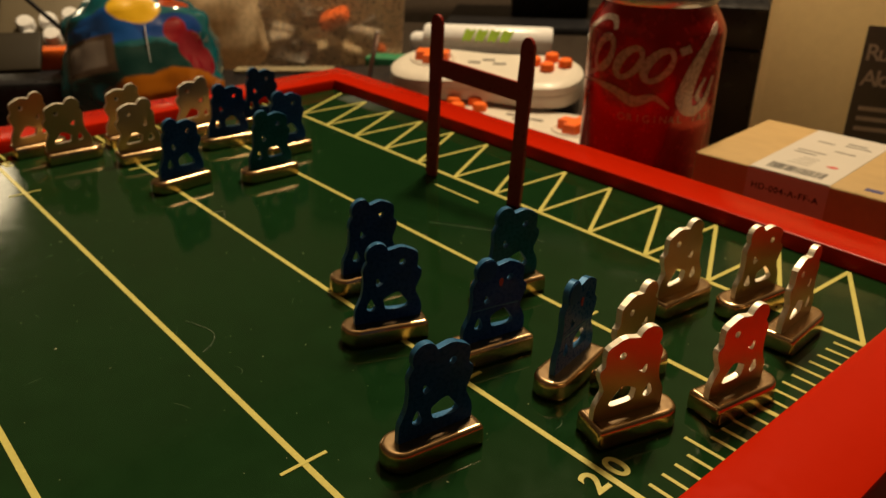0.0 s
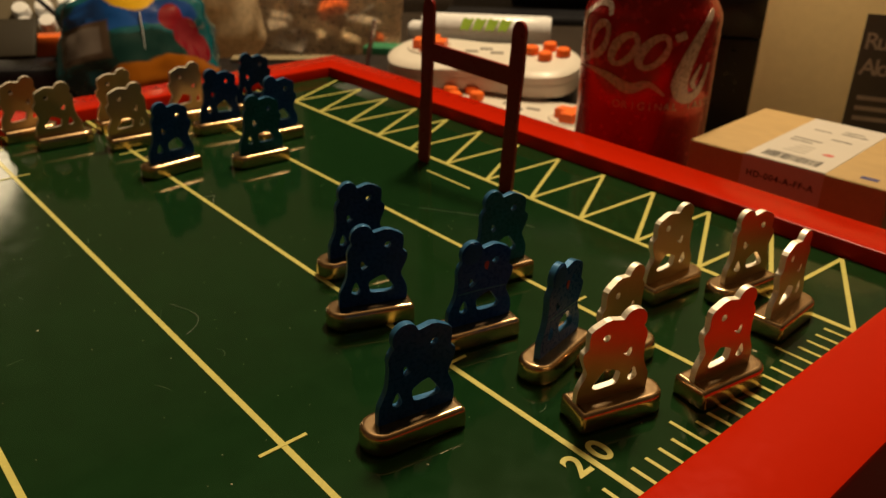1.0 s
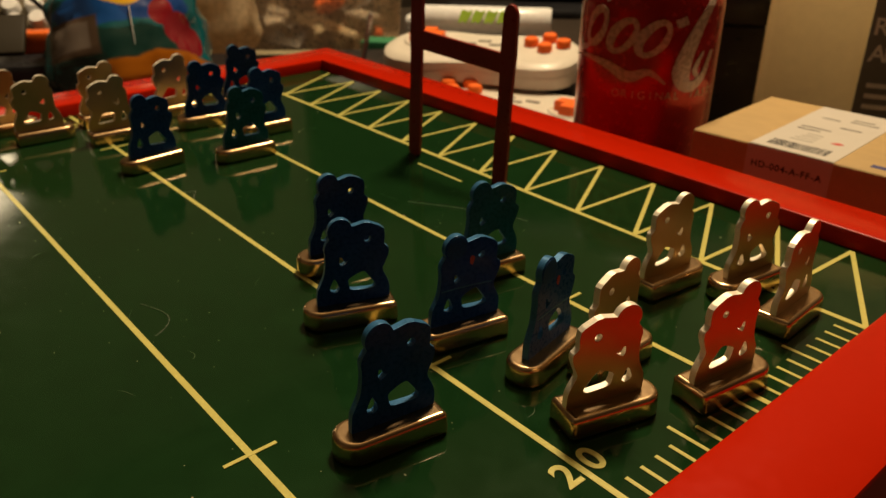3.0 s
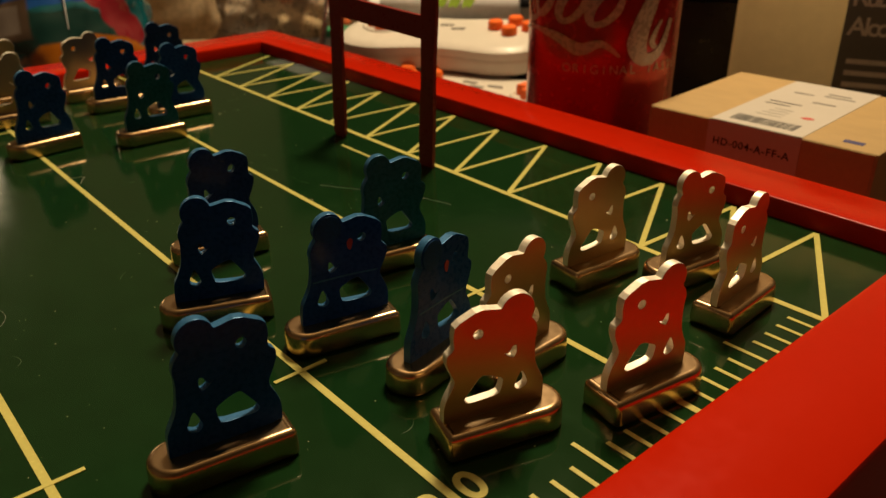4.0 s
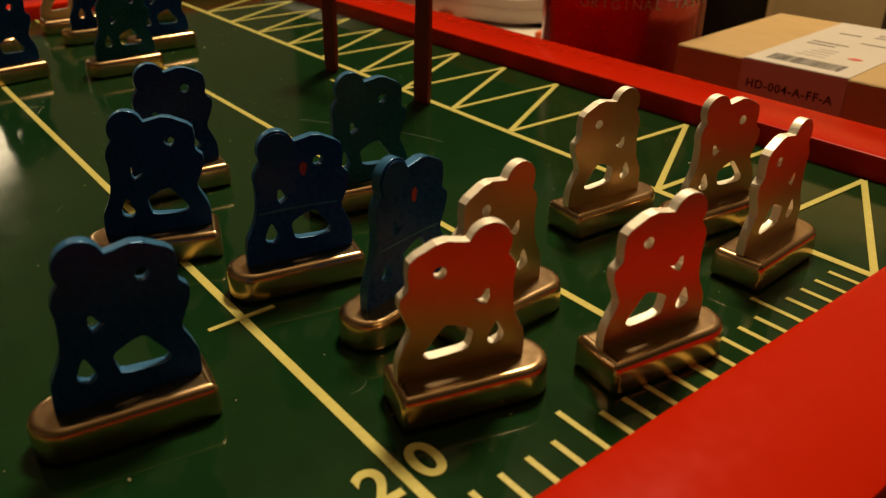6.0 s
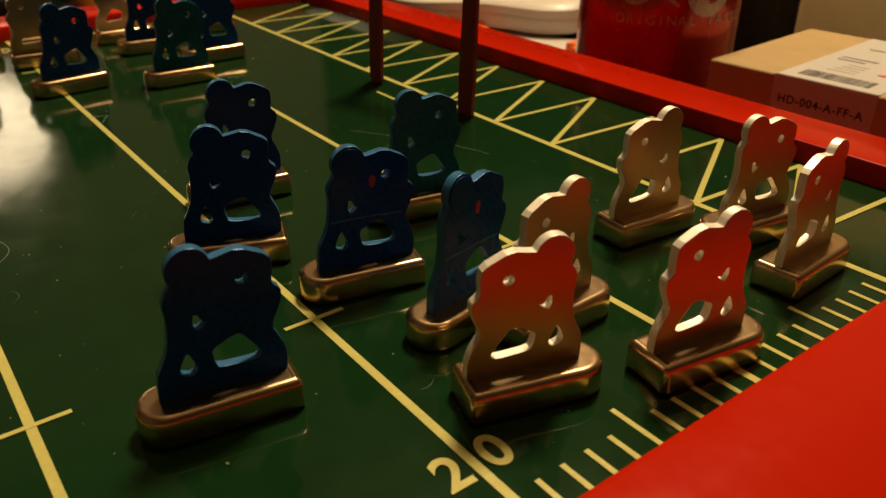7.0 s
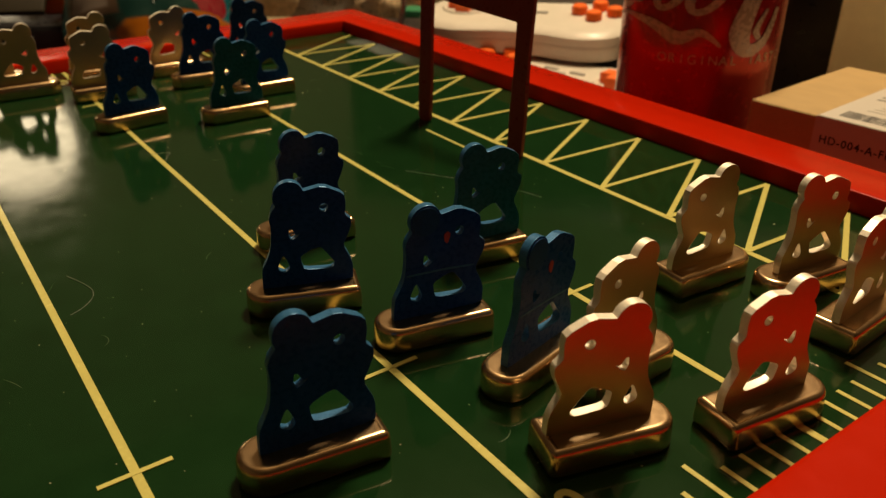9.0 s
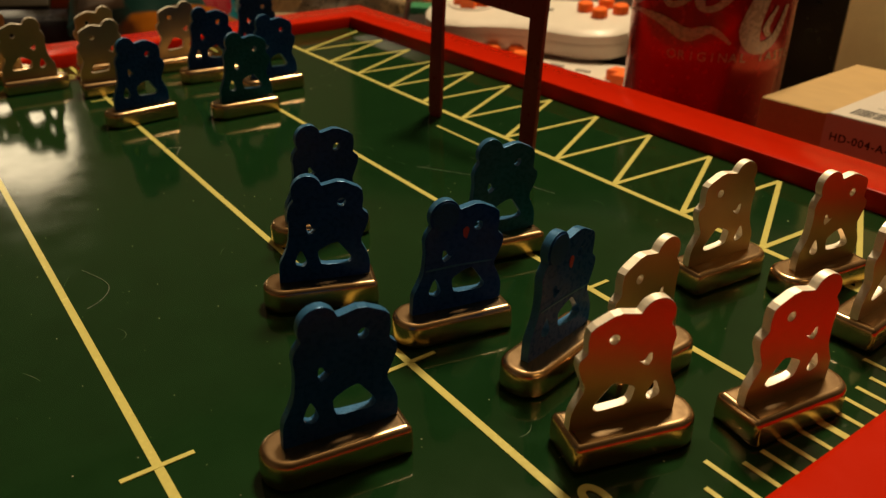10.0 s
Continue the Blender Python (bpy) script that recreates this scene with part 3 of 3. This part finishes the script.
# ---- gamepads ----
def gamepad(name, m, label):
    pad = thing(name, m, label, "gamepad", "ivory gamepads behind the board")
    out = smooth_loop([(-0.076, 0.0), (-0.066, 0.028), (-0.040, 0.036), (0, 0.032), (0.040, 0.036), (0.066, 0.028), (0.076, 0.0),
                       (0.067, -0.026), (0.045, -0.035), (0.019, -0.031), (0, -0.029), (-0.019, -0.031), (-0.045, -0.035), (-0.067, -0.026)][::-1], 4)
    part("shell", rings(out, [(0.008, 0.0), (0.001, 0.003), (0.0, 0.011), (0.0006, 0.0125)]), PADSIDE, pad, "beige lower shell")
    part("face", rings(out, [(0.0010, 0.0125), (0.0002, 0.0130), (0.0008, 0.0180), (0.004, 0.0205), (0.010, 0.0212)]), PADW, pad, "ivory plastic face")
    cross = [(-0.004, -0.012), (0.004, -0.012), (0.004, -0.004), (0.012, -0.004), (0.012, 0.004), (0.004, 0.004), (0.004, 0.012), (-0.004, 0.012), (-0.004, 0.004), (-0.012, 0.004), (-0.012, -0.004), (-0.004, -0.004)]
    part("direction_pad", curve_mesh("direction_pad", [cross], 0.007, 0.001, ORANGE), ORANGE, pad, "orange cross-shaped pad", m=pose(-0.044, 0.006, 0.0245))
    part("pad_ring", lathe([(0.0150, 0.0205), (0.0155, 0.0222), (0.0170, 0.0226), (0.0182, 0.0216), (0.0186, 0.0200)], 36), PADW, pad, m=pose(-0.044, 0.006, 0))
    button = finish(lathe([(0.0, 0.021), (0.0055, 0.021), (0.0055, 0.0255), (0.0045, 0.0268), (0.0, 0.0272)], 20), "button", ORANGE)
    for bx, by in ((0.036, 0.009), (0.060, 0.009), (0.048, 0.020), (0.048, -0.002)):
        part("button", button, ORANGE, pad, m=pose(bx, by, 0))
    small = finish(cuboid(-0.005, 0.005, -0.0016, 0.0016, 0.0208, 0.0222, 0.0005), "small_button", GREYBTN)
    for bx, by in ((-0.010, 0.004), (0.010, 0.004), (0.0, 0.011)):
        part("small_button", small, GREYBTN, pad, m=pose(bx, by, 0, 0, 0, 6))
    return pad


gamepad("gamepad", pose(-0.309, 0.206, TABLE + 0.0245, 7, 0, 33), "ivory gamepad with orange buttons lying on a case")
gamepad("gamepad", pose(-0.2474, 0.1889, TABLE, 0, 0, 191), "ivory gamepad with orange buttons lying on the desk")
tagged(new("black_case", finish(cuboid(-0.07, 0.07, 0.004, 0.040, 0, 0.0255, 0.003), "black_case", BLACK)), "flat black plastic case under a gamepad", "case").matrix_basis = pose(-0.311, 0.208, TABLE, 0, 0, 33)

# white tube behind the gamepads
tube = thing("white_tube", pose(-0.356, 0.253, -0.0075, 0, 0, 40), "white plastic tube with green printed shapes", "tube")
part("barrel", lathe([(0.0, -0.054), (0.011, -0.054), (0.0122, -0.052), (0.0122, 0.052), (0.011, 0.054), (0.0, 0.054)], 32), TUBE, tube, m=pose(0, 0, 0, 0, 90, 0))
part("nozzle", lathe([(0.0, -0.012), (0.006, -0.012), (0.008, -0.009), (0.008, 0), (0.0, 0)], 24), TUBE, tube, m=pose(-0.054, 0, -0.003, 0, 90, 0))
for k in range(4):
    sx = -0.016 + 0.0105 * k
    part("print_shape", curve_mesh("print_shape", [smooth_loop([(sx - 0.0045, -0.005), (sx - 0.001, -0.004), (sx + 0.002, -0.005), (sx + 0.0065, 0.005), (sx + 0.003, 0.004), (sx - 0.002, 0.005)], 3)], 0.0004, 0.0001, GREEN), GREEN, tube, m=pose(0, -0.0110, 0.0056, 62))
part("stand", cuboid(-0.045, 0.045, -0.013, 0.013, TABLE + 0.010, -0.0115, 0.002), BLACK, tube)

# black box between the can and the bottle
bb = thing("black_box", pose(-0.1611, 0.2672, TABLE, 0, 0, 30), "plain black box standing behind the drink can", "box")
part("body", cuboid(-0.035, 0.035, -0.030, 0.030, 0, 0.080, 0.002), BLACK, bb)
part("lid", cuboid(-0.036, 0.036, -0.031, 0.031, 0.0805, 0.106, 0.002), BLACK, bb)


# ---- clutter behind the board ----
def blobs(name, base, spots, rough=0.22):
    """Printed film: soft-edged patches of colour laid over a base, in object space (x across, z up)."""
    m = material(name, base, rough=rough, vary=0.25, scale=20, bump=1.0, bump_scale=34, coat=1.0)
    nt = m.node_tree
    p = nt.nodes["Principled BSDF"]
    link = p.inputs["Base Color"].links[0]
    last = link.from_socket
    co = nt.nodes.new("ShaderNodeTexCoord")
    wob = nt.nodes.new("ShaderNodeTexNoise")
    wob.inputs["Scale"].default_value, wob.inputs["Detail"].default_value = 34, 5
    nt.links.new(co.outputs["Object"], wob.inputs["Vector"])
    for (cx, cz), (sx, sz), colour, square in spots:
        mp = nt.nodes.new("ShaderNodeMapping")
        cz, sz = cz * 0.90, sz * 0.90
        mp.inputs["Location"].default_value = (-cx / sx, 0, -cz / sz)
        mp.inputs["Scale"].default_value = (1 / sx, 0, 1 / sz)
        nt.links.new(co.outputs["Object"], mp.inputs[0])
        if square:
            ab = nt.nodes.new("ShaderNodeVectorMath")
            ab.operation = "ABSOLUTE"
            nt.links.new(mp.outputs[0], ab.inputs[0])
            xyz = nt.nodes.new("ShaderNodeSeparateXYZ")
            nt.links.new(ab.outputs[0], xyz.inputs[0])
            le = nt.nodes.new("ShaderNodeMath")
            le.operation = "MAXIMUM"
            nt.links.new(xyz.outputs[0], le.inputs[0])
            nt.links.new(xyz.outputs[2], le.inputs[1])
        else:
            le = nt.nodes.new("ShaderNodeVectorMath")
            le.operation = "LENGTH"
            nt.links.new(mp.outputs[0], le.inputs[0])
        ad = nt.nodes.new("ShaderNodeMath")
        ad.operation = "MULTIPLY_ADD"
        ad.inputs[1].default_value, ad.inputs[2].default_value = (0.2, -0.1) if square else (1.1, -0.55)
        nt.links.new(wob.outputs["Fac"], ad.inputs[0])
        su = nt.nodes.new("ShaderNodeMath")
        su.operation = "ADD"
        nt.links.new(le.outputs["Value"], su.inputs[0])
        nt.links.new(ad.outputs[0], su.inputs[1])
        rg = nt.nodes.new("ShaderNodeMapRange")
        rg.inputs["From Min"].default_value, rg.inputs["From Max"].default_value = 0.92, 1.06
        rg.inputs["To Min"].default_value, rg.inputs["To Max"].default_value = 1, 0
        nt.links.new(su.outputs[0], rg.inputs["Value"])
        mx = nt.nodes.new("ShaderNodeMix")
        mx.data_type = "RGBA"
        nt.links.new(rg.outputs[0], mx.inputs[0])
        nt.links.new(last, mx.inputs[6])
        mx.inputs[7].default_value = (*colour, 1)
        last = mx.outputs[2]
    nt.links.new(last, p.inputs["Base Color"])
    return m


def pillow(w, d, h, wrinkle, seed, flat=0.55, nu=56, nv=36):
    """A soft stuffed bag: fat in the middle, crumpled all over."""
    bm = bmesh.new()
    grid = []
    for j in range(nv + 1):
        v = -math.pi / 2 + math.pi * j / nv
        row = []
        for i in range(nu):
            u = 2 * math.pi * i / nu
            cu, su, cv, sv = math.cos(u), math.sin(u), math.cos(v), math.sin(v)
            x = math.copysign(abs(cu) ** flat, cu) * abs(cv) ** flat * w / 2
            y = math.copysign(abs(su) ** 0.9, su) * abs(cv) ** 0.9 * d / 2
            z = math.copysign(abs(sv) ** flat, sv) * h / 2
            p = Vector((x, y, z))
            q = noise.noise(p * 38 + Vector((seed, 0, 0))) + 0.6 * abs(noise.noise(p * 85 + Vector((0, seed, 0))))
            p *= 1 + wrinkle * q
            row.append(bm.verts.new((p.x, p.y, max(p.z + h / 2, 0))))
        grid.append(row)
    for j in range(nv):
        for i in range(nu):
            bm.faces.new((grid[j][i], grid[j][(i + 1) % nu], grid[j + 1][(i + 1) % nu], grid[j + 1][i]))
    bmesh.ops.remove_doubles(bm, verts=bm.verts, dist=0.0002)
    return bm


SNACK = blobs("printed_snack_film", (0.008, 0.10, 0.12), [
    ((-0.004, 0.055), (0.046, 0.018), (0.006, 0.035, 0.030), 0), ((-0.040, 0.030), (0.030, 0.014), (0.006, 0.045, 0.055), 0),
    ((-0.019, 0.085), (0.032, 0.014), (0.010, 0.075, 0.30), 0), ((0.020, 0.085), (0.020, 0.010), (0.010, 0.05, 0.22), 0), ((0.001, 0.101), (0.017, 0.013), (0.75, 0.44, 0.015), 0),
    ((0.025, 0.106), (0.011, 0.007), (0.34, 0.05, 0.012), 0), ((0.024, 0.080), (0.008, 0.011), (0.22, 0.010, 0.016), 0), ((0.032, 0.069), (0.009, 0.012), (0.20, 0.010, 0.018), 0), ((0.040, 0.058), (0.009, 0.012), (0.18, 0.008, 0.014), 0), ((0.021, 0.036), (0.042, 0.014), (0.36, 0.11, 0.006), 0),
    ((-0.033, 0.0660), (0.0165, 0.0150), (0.085, 0.055, 0.035), 1), ((-0.0345, 0.0665), (0.0120, 0.0105), (0.15, 0.12, 0.10), 1)], 0.12)
bag = thing("snack_bag", pose(-0.4130, -0.0197, TABLE, -30, 0, 70), "glossy blue and teal snack bag with orange and red print", "bag")
part("film", pillow(0.106, 0.074, 0.116, 0.14, 3.0, 0.84, 84, 56), SNACK, bag)
part("seam", cuboid(0.0042, 0.0047, -0.0378, -0.0340, 0.050, 0.076, 0.0002), TUBE, bag, "pale glued seam")

# game controller with white knobs beside the bag
ctl = thing("knob_controller", pose(-0.5198, -0.0601, TABLE, 0, 0, 62), "dark plastic controller with white knobs and orange panel", "controller")
part("housing", cuboid(-0.085, 0.035, -0.055, 0.030, 0, 0.046, 0.005), BLACK, ctl)
part("deck", cuboid(-0.088, 0.012, 0.0, 0.005, 0.012, 0.046, 0.002), OLIVE, ctl, "sloping olive brown deck", m=pose(0, -0.052, 0.0445, -50))
part("panel", cuboid(0.004, 0.036, -0.020, -0.004, 0.045, 0.061, 0.003), ORANGE, ctl, "orange front panel")
part("back_panel", cuboid(-0.030, 0.048, 0.0, 0.012, 0.0, 0.095, 0.004), CREAM, ctl, "cream sloping panel", m=pose(0, 0.0, 0.050, -52))
knob = finish(lathe([(0.0, 0.0), (0.0066, 0.0), (0.0066, 0.006), (0.0055, 0.0085), (0.0, 0.009)], 24), "knob", TUBE)
for kx, kz in ((-0.0040, 0.0170), (0.0115, 0.0190), (-0.0080, 0.0320), (0.0080, 0.0345), (0.0240, 0.0385)):
    part("knob", knob, TUBE, ctl, "white round knob", m=pose(0, 0, 0.050, -52) @ pose(kx, 0.001, kz, 90))
cord = lathe([(0.0, 0), (0.0016, 0.0), (0.0016, 0.08), (0.0, 0.08)], 10)
part("cord", cord, BLACK, ctl, "black cord", m=pose(0.036, -0.012, 0.061, 0, -42, 0))

# flat black laptop-like case with paper on it
tagged(new("black_tray", finish(cuboid(-0.10, 0.10, -0.05, 0.05, 0, 0.022, 0.004), "black_tray", BLACK)), "flat black plastic tray on the desk", "tray").matrix_basis = pose(-0.4479, 0.1044, TABLE, 0, 0, 57)
tagged(new("paper_pad", finish(cuboid(-0.04, 0.045, 0.020, 0.036, 0, 0.003, 0.0006), "paper_pad", CARDW)), "thin pad of cream paper on a black tray", "paper").matrix_basis = pose(-0.4529, 0.1044, TABLE + 0.022, 0, 0, 52)

# clear tub full of small toys
tub = thing("plastic_tub", pose(-0.5886, 0.2234, TABLE, 0, 0, 58), "cloudy clear plastic tub full of small toys", "tub")
to = rounded(-0.095, 0.095, -0.055, 0.055, (0.012,) * 4)
bm = rings(to, [(0.010, 0.002), (0.006, 0.003), (0.0, 0.080)])
bmesh.ops.delete(bm, geom=[f for f in bm.faces if all(abs(v.co.z - 0.080) < 1e-5 for v in f.verts)], context="FACES")
wall_ob = part("wall", bm, CLEAR, tub, "cloudy transparent plastic")
wall_ob.visible_shadow = False
lipbm = rings(rounded(-0.100, 0.100, -0.060, 0.060, (0.014,) * 4), [(0.0005, 0.078), (0.0, 0.079), (0.0, 0.0825), (0.001, 0.0835)])
lid_ob = part("lid", lipbm, CLEAR, tub, "cloudy plastic lid")
lid_ob.visible_shadow = False
rnd = random.Random(9)
for k in range(26):
    mat = rnd.choice((BLACK, BLACK, BLACK, DGREY, DGREY, ORANGE, GREYBTN, PAPER))
    w, d, h = (rnd.uniform(0.008, 0.020) for _ in range(3))
    toy = new("toy_piece", finish(cuboid(-w, w, -d, d, 0, h, min(w, d, h) * 0.35, 3), "toy_piece", mat))
    lx, ly, lz = rnd.uniform(-0.065, 0.065), rnd.uniform(-0.030, 0.025), 0.004 + (k % 3) * 0.018
    toy.matrix_basis = tub.matrix_basis @ pose(lx, ly, lz, rnd.uniform(-25, 25), rnd.uniform(-25, 25), rnd.uniform(0, 180))
    tagged(toy, "small moulded plastic toy piece inside the clear tub", "toy", "toys in the tub")
tagged(new("crumpled_bag", finish(pillow(0.14, 0.07, 0.100, 0.12, 8.0, 0.7), "crumpled_bag", CLOUD)), "crumpled cloudy plastic bag lying on the desk", "bag").matrix_basis = pose(-0.5720, 0.0801, TABLE, 0, 0, 55)

# stylus leaning on the tray, green card
pen = lathe([(0.0, 0), (0.0012, 0.003), (0.0022, 0.010), (0.0022, 0.060), (0.0016, 0.064), (0.0, 0.065)], 12)
tagged(new("stylus", finish(pen, "stylus", STEEL)), "thin silver stylus leaning beside a tray", "pen").matrix_basis = pose(-0.4045, 0.1566, TABLE, -9, 8, 0)
tagged(new("green_card", finish(cuboid(-0.018, 0.018, -0.012, 0.012, 0, 0.022, 0.001), "green_card", TEAL)), "small green card box behind the gamepads", "box").matrix_basis = pose(-0.4692, 0.2304, TABLE, 0, 0, 40)

# dark monitor standing behind everything
mon = thing("monitor", pose(-0.560, 0.560, TABLE, 0, 0, 42), "large black monitor switched off behind the clutter", "monitor")
part("bezel", cuboid(-0.33, 0.33, -0.010, 0.020, 0.045, 0.420, 0.006), BLACK, mon)
part("screen", cuboid(-0.315, 0.315, -0.0125, -0.010, 0.065, 0.405), GLASSK, mon, "dark switched-off screen")
part("stand", cuboid(-0.05, 0.05, 0.020, 0.045, 0.0, 0.30, 0.004), BLACK, mon)
part("foot", cuboid(-0.13, 0.13, -0.06, 0.10, 0.0, 0.010, 0.004), BLACK, mon)

# ---- dust, hair and scratches on the field ----
rnd = random.Random(21)
verts, faces = [], []
for k in range(360):
    x, y, r = rnd.uniform(-0.25, 0.06), rnd.uniform(-0.24, 0.03), rnd.uniform(0.00006, 0.00019) * (2.0 if rnd.random() < 0.08 else 1)
    a, n0 = rnd.uniform(0, 3.1), len(verts)
    for j in range(5):
        t = a + j * 2 * math.pi / 5
        verts.append((x + r * math.cos(t) * rnd.uniform(0.6, 1.3), y + r * math.sin(t) * rnd.uniform(0.4, 1.3), 0.00003))
    verts.append((x, y, 0.00003 + r * 0.7))
    for j in range(5):
        faces.append((n0 + j, n0 + (j + 1) % 5, n0 + 5))
me = bpy.data.meshes.new("dust")
me.from_pydata(verts, [], faces)
me.materials.append(PAPER)
tagged(new("dust", me), "pale specks of dust lying on the glossy field", "dust", kind="stuff")


SCRATCH = material("rubbed_green_enamel", (0.055, 0.085, 0.040), rough=0.35, vary=0.3, scale=200)
rnd = random.Random(33)
verts, faces = [], []
for k in range(46):
    x, y, a, size = rnd.uniform(-0.20, 0.055), rnd.uniform(-0.20, -0.005), rnd.uniform(0, 3.1), rnd.uniform(0.0015, 0.006)
    bend, wide, n0 = rnd.uniform(-1.2, 1.2), rnd.uniform(0.00003, 0.00008), len(verts)
    for j in range(6):
        u = j / 5
        t = a + bend * u
        px, py = x + size * u * math.cos(t), y + size * u * math.sin(t)
        w = wide * math.sin(math.pi * (0.08 + 0.84 * u))
        verts += [(px - w * math.sin(t), py + w * math.cos(t), 0.00004), (px + w * math.sin(t), py - w * math.cos(t), 0.00004)]
        if j:
            faces.append((n0 + 2 * j - 2, n0 + 2 * j - 1, n0 + 2 * j + 1, n0 + 2 * j))
me = bpy.data.meshes.new("scratches")
me.from_pydata(verts, [], faces)
me.materials.append(SCRATCH)
tagged(new("scratches", me), "short pale scratches in the glossy green field", "scratches", kind="stuff")


def hair(name, pts, radius, label):
    cu = bpy.data.curves.new(name, "CURVE")
    cu.dimensions, cu.bevel_depth, cu.bevel_resolution = "3D", radius, 1
    sp = cu.splines.new("NURBS")
    sp.points.add(len(pts) - 1)
    for p, q in zip(sp.points, pts):
        p.co = (*q, 1)
    sp.use_endpoint_u, sp.order_u, sp.resolution_u = True, 3, 8
    cu.materials.append(GREYBTN)
    ob = bpy.data.objects.new(name, cu)
    scene.collection.objects.link(ob)
    me = bpy.data.meshes.new_from_object(ob.evaluated_get(bpy.context.evaluated_depsgraph_get()))
    bpy.data.objects.remove(ob)
    return tagged(new(name, me), label, "hair")


hair("hair", [(-0.0770, -0.1435, 0.0002), (-0.0700, -0.1405, 0.0002), (-0.0640, -0.1400, 0.0003), (-0.0590, -0.1440, 0.0002), (-0.0580, -0.1470, 0.0002)], 0.00004, "thin curled hair lying on the green field")
hair("hair", [(-0.0860, -0.0400, 0.0001), (-0.0690, -0.0290, 0.0001), (-0.0540, -0.0210, 0.0001), (-0.0450, -0.0190, 0.0001)], 0.00005, "thin straight hair lying on the green field")
hair("hair", [(-0.1480, -0.1010, 0.0002), (-0.1470, -0.0940, 0.0002), (-0.1440, -0.0970, 0.0002), (-0.1400, -0.0985, 0.0002)], 0.00006, "thin curled hair lying on the green field")
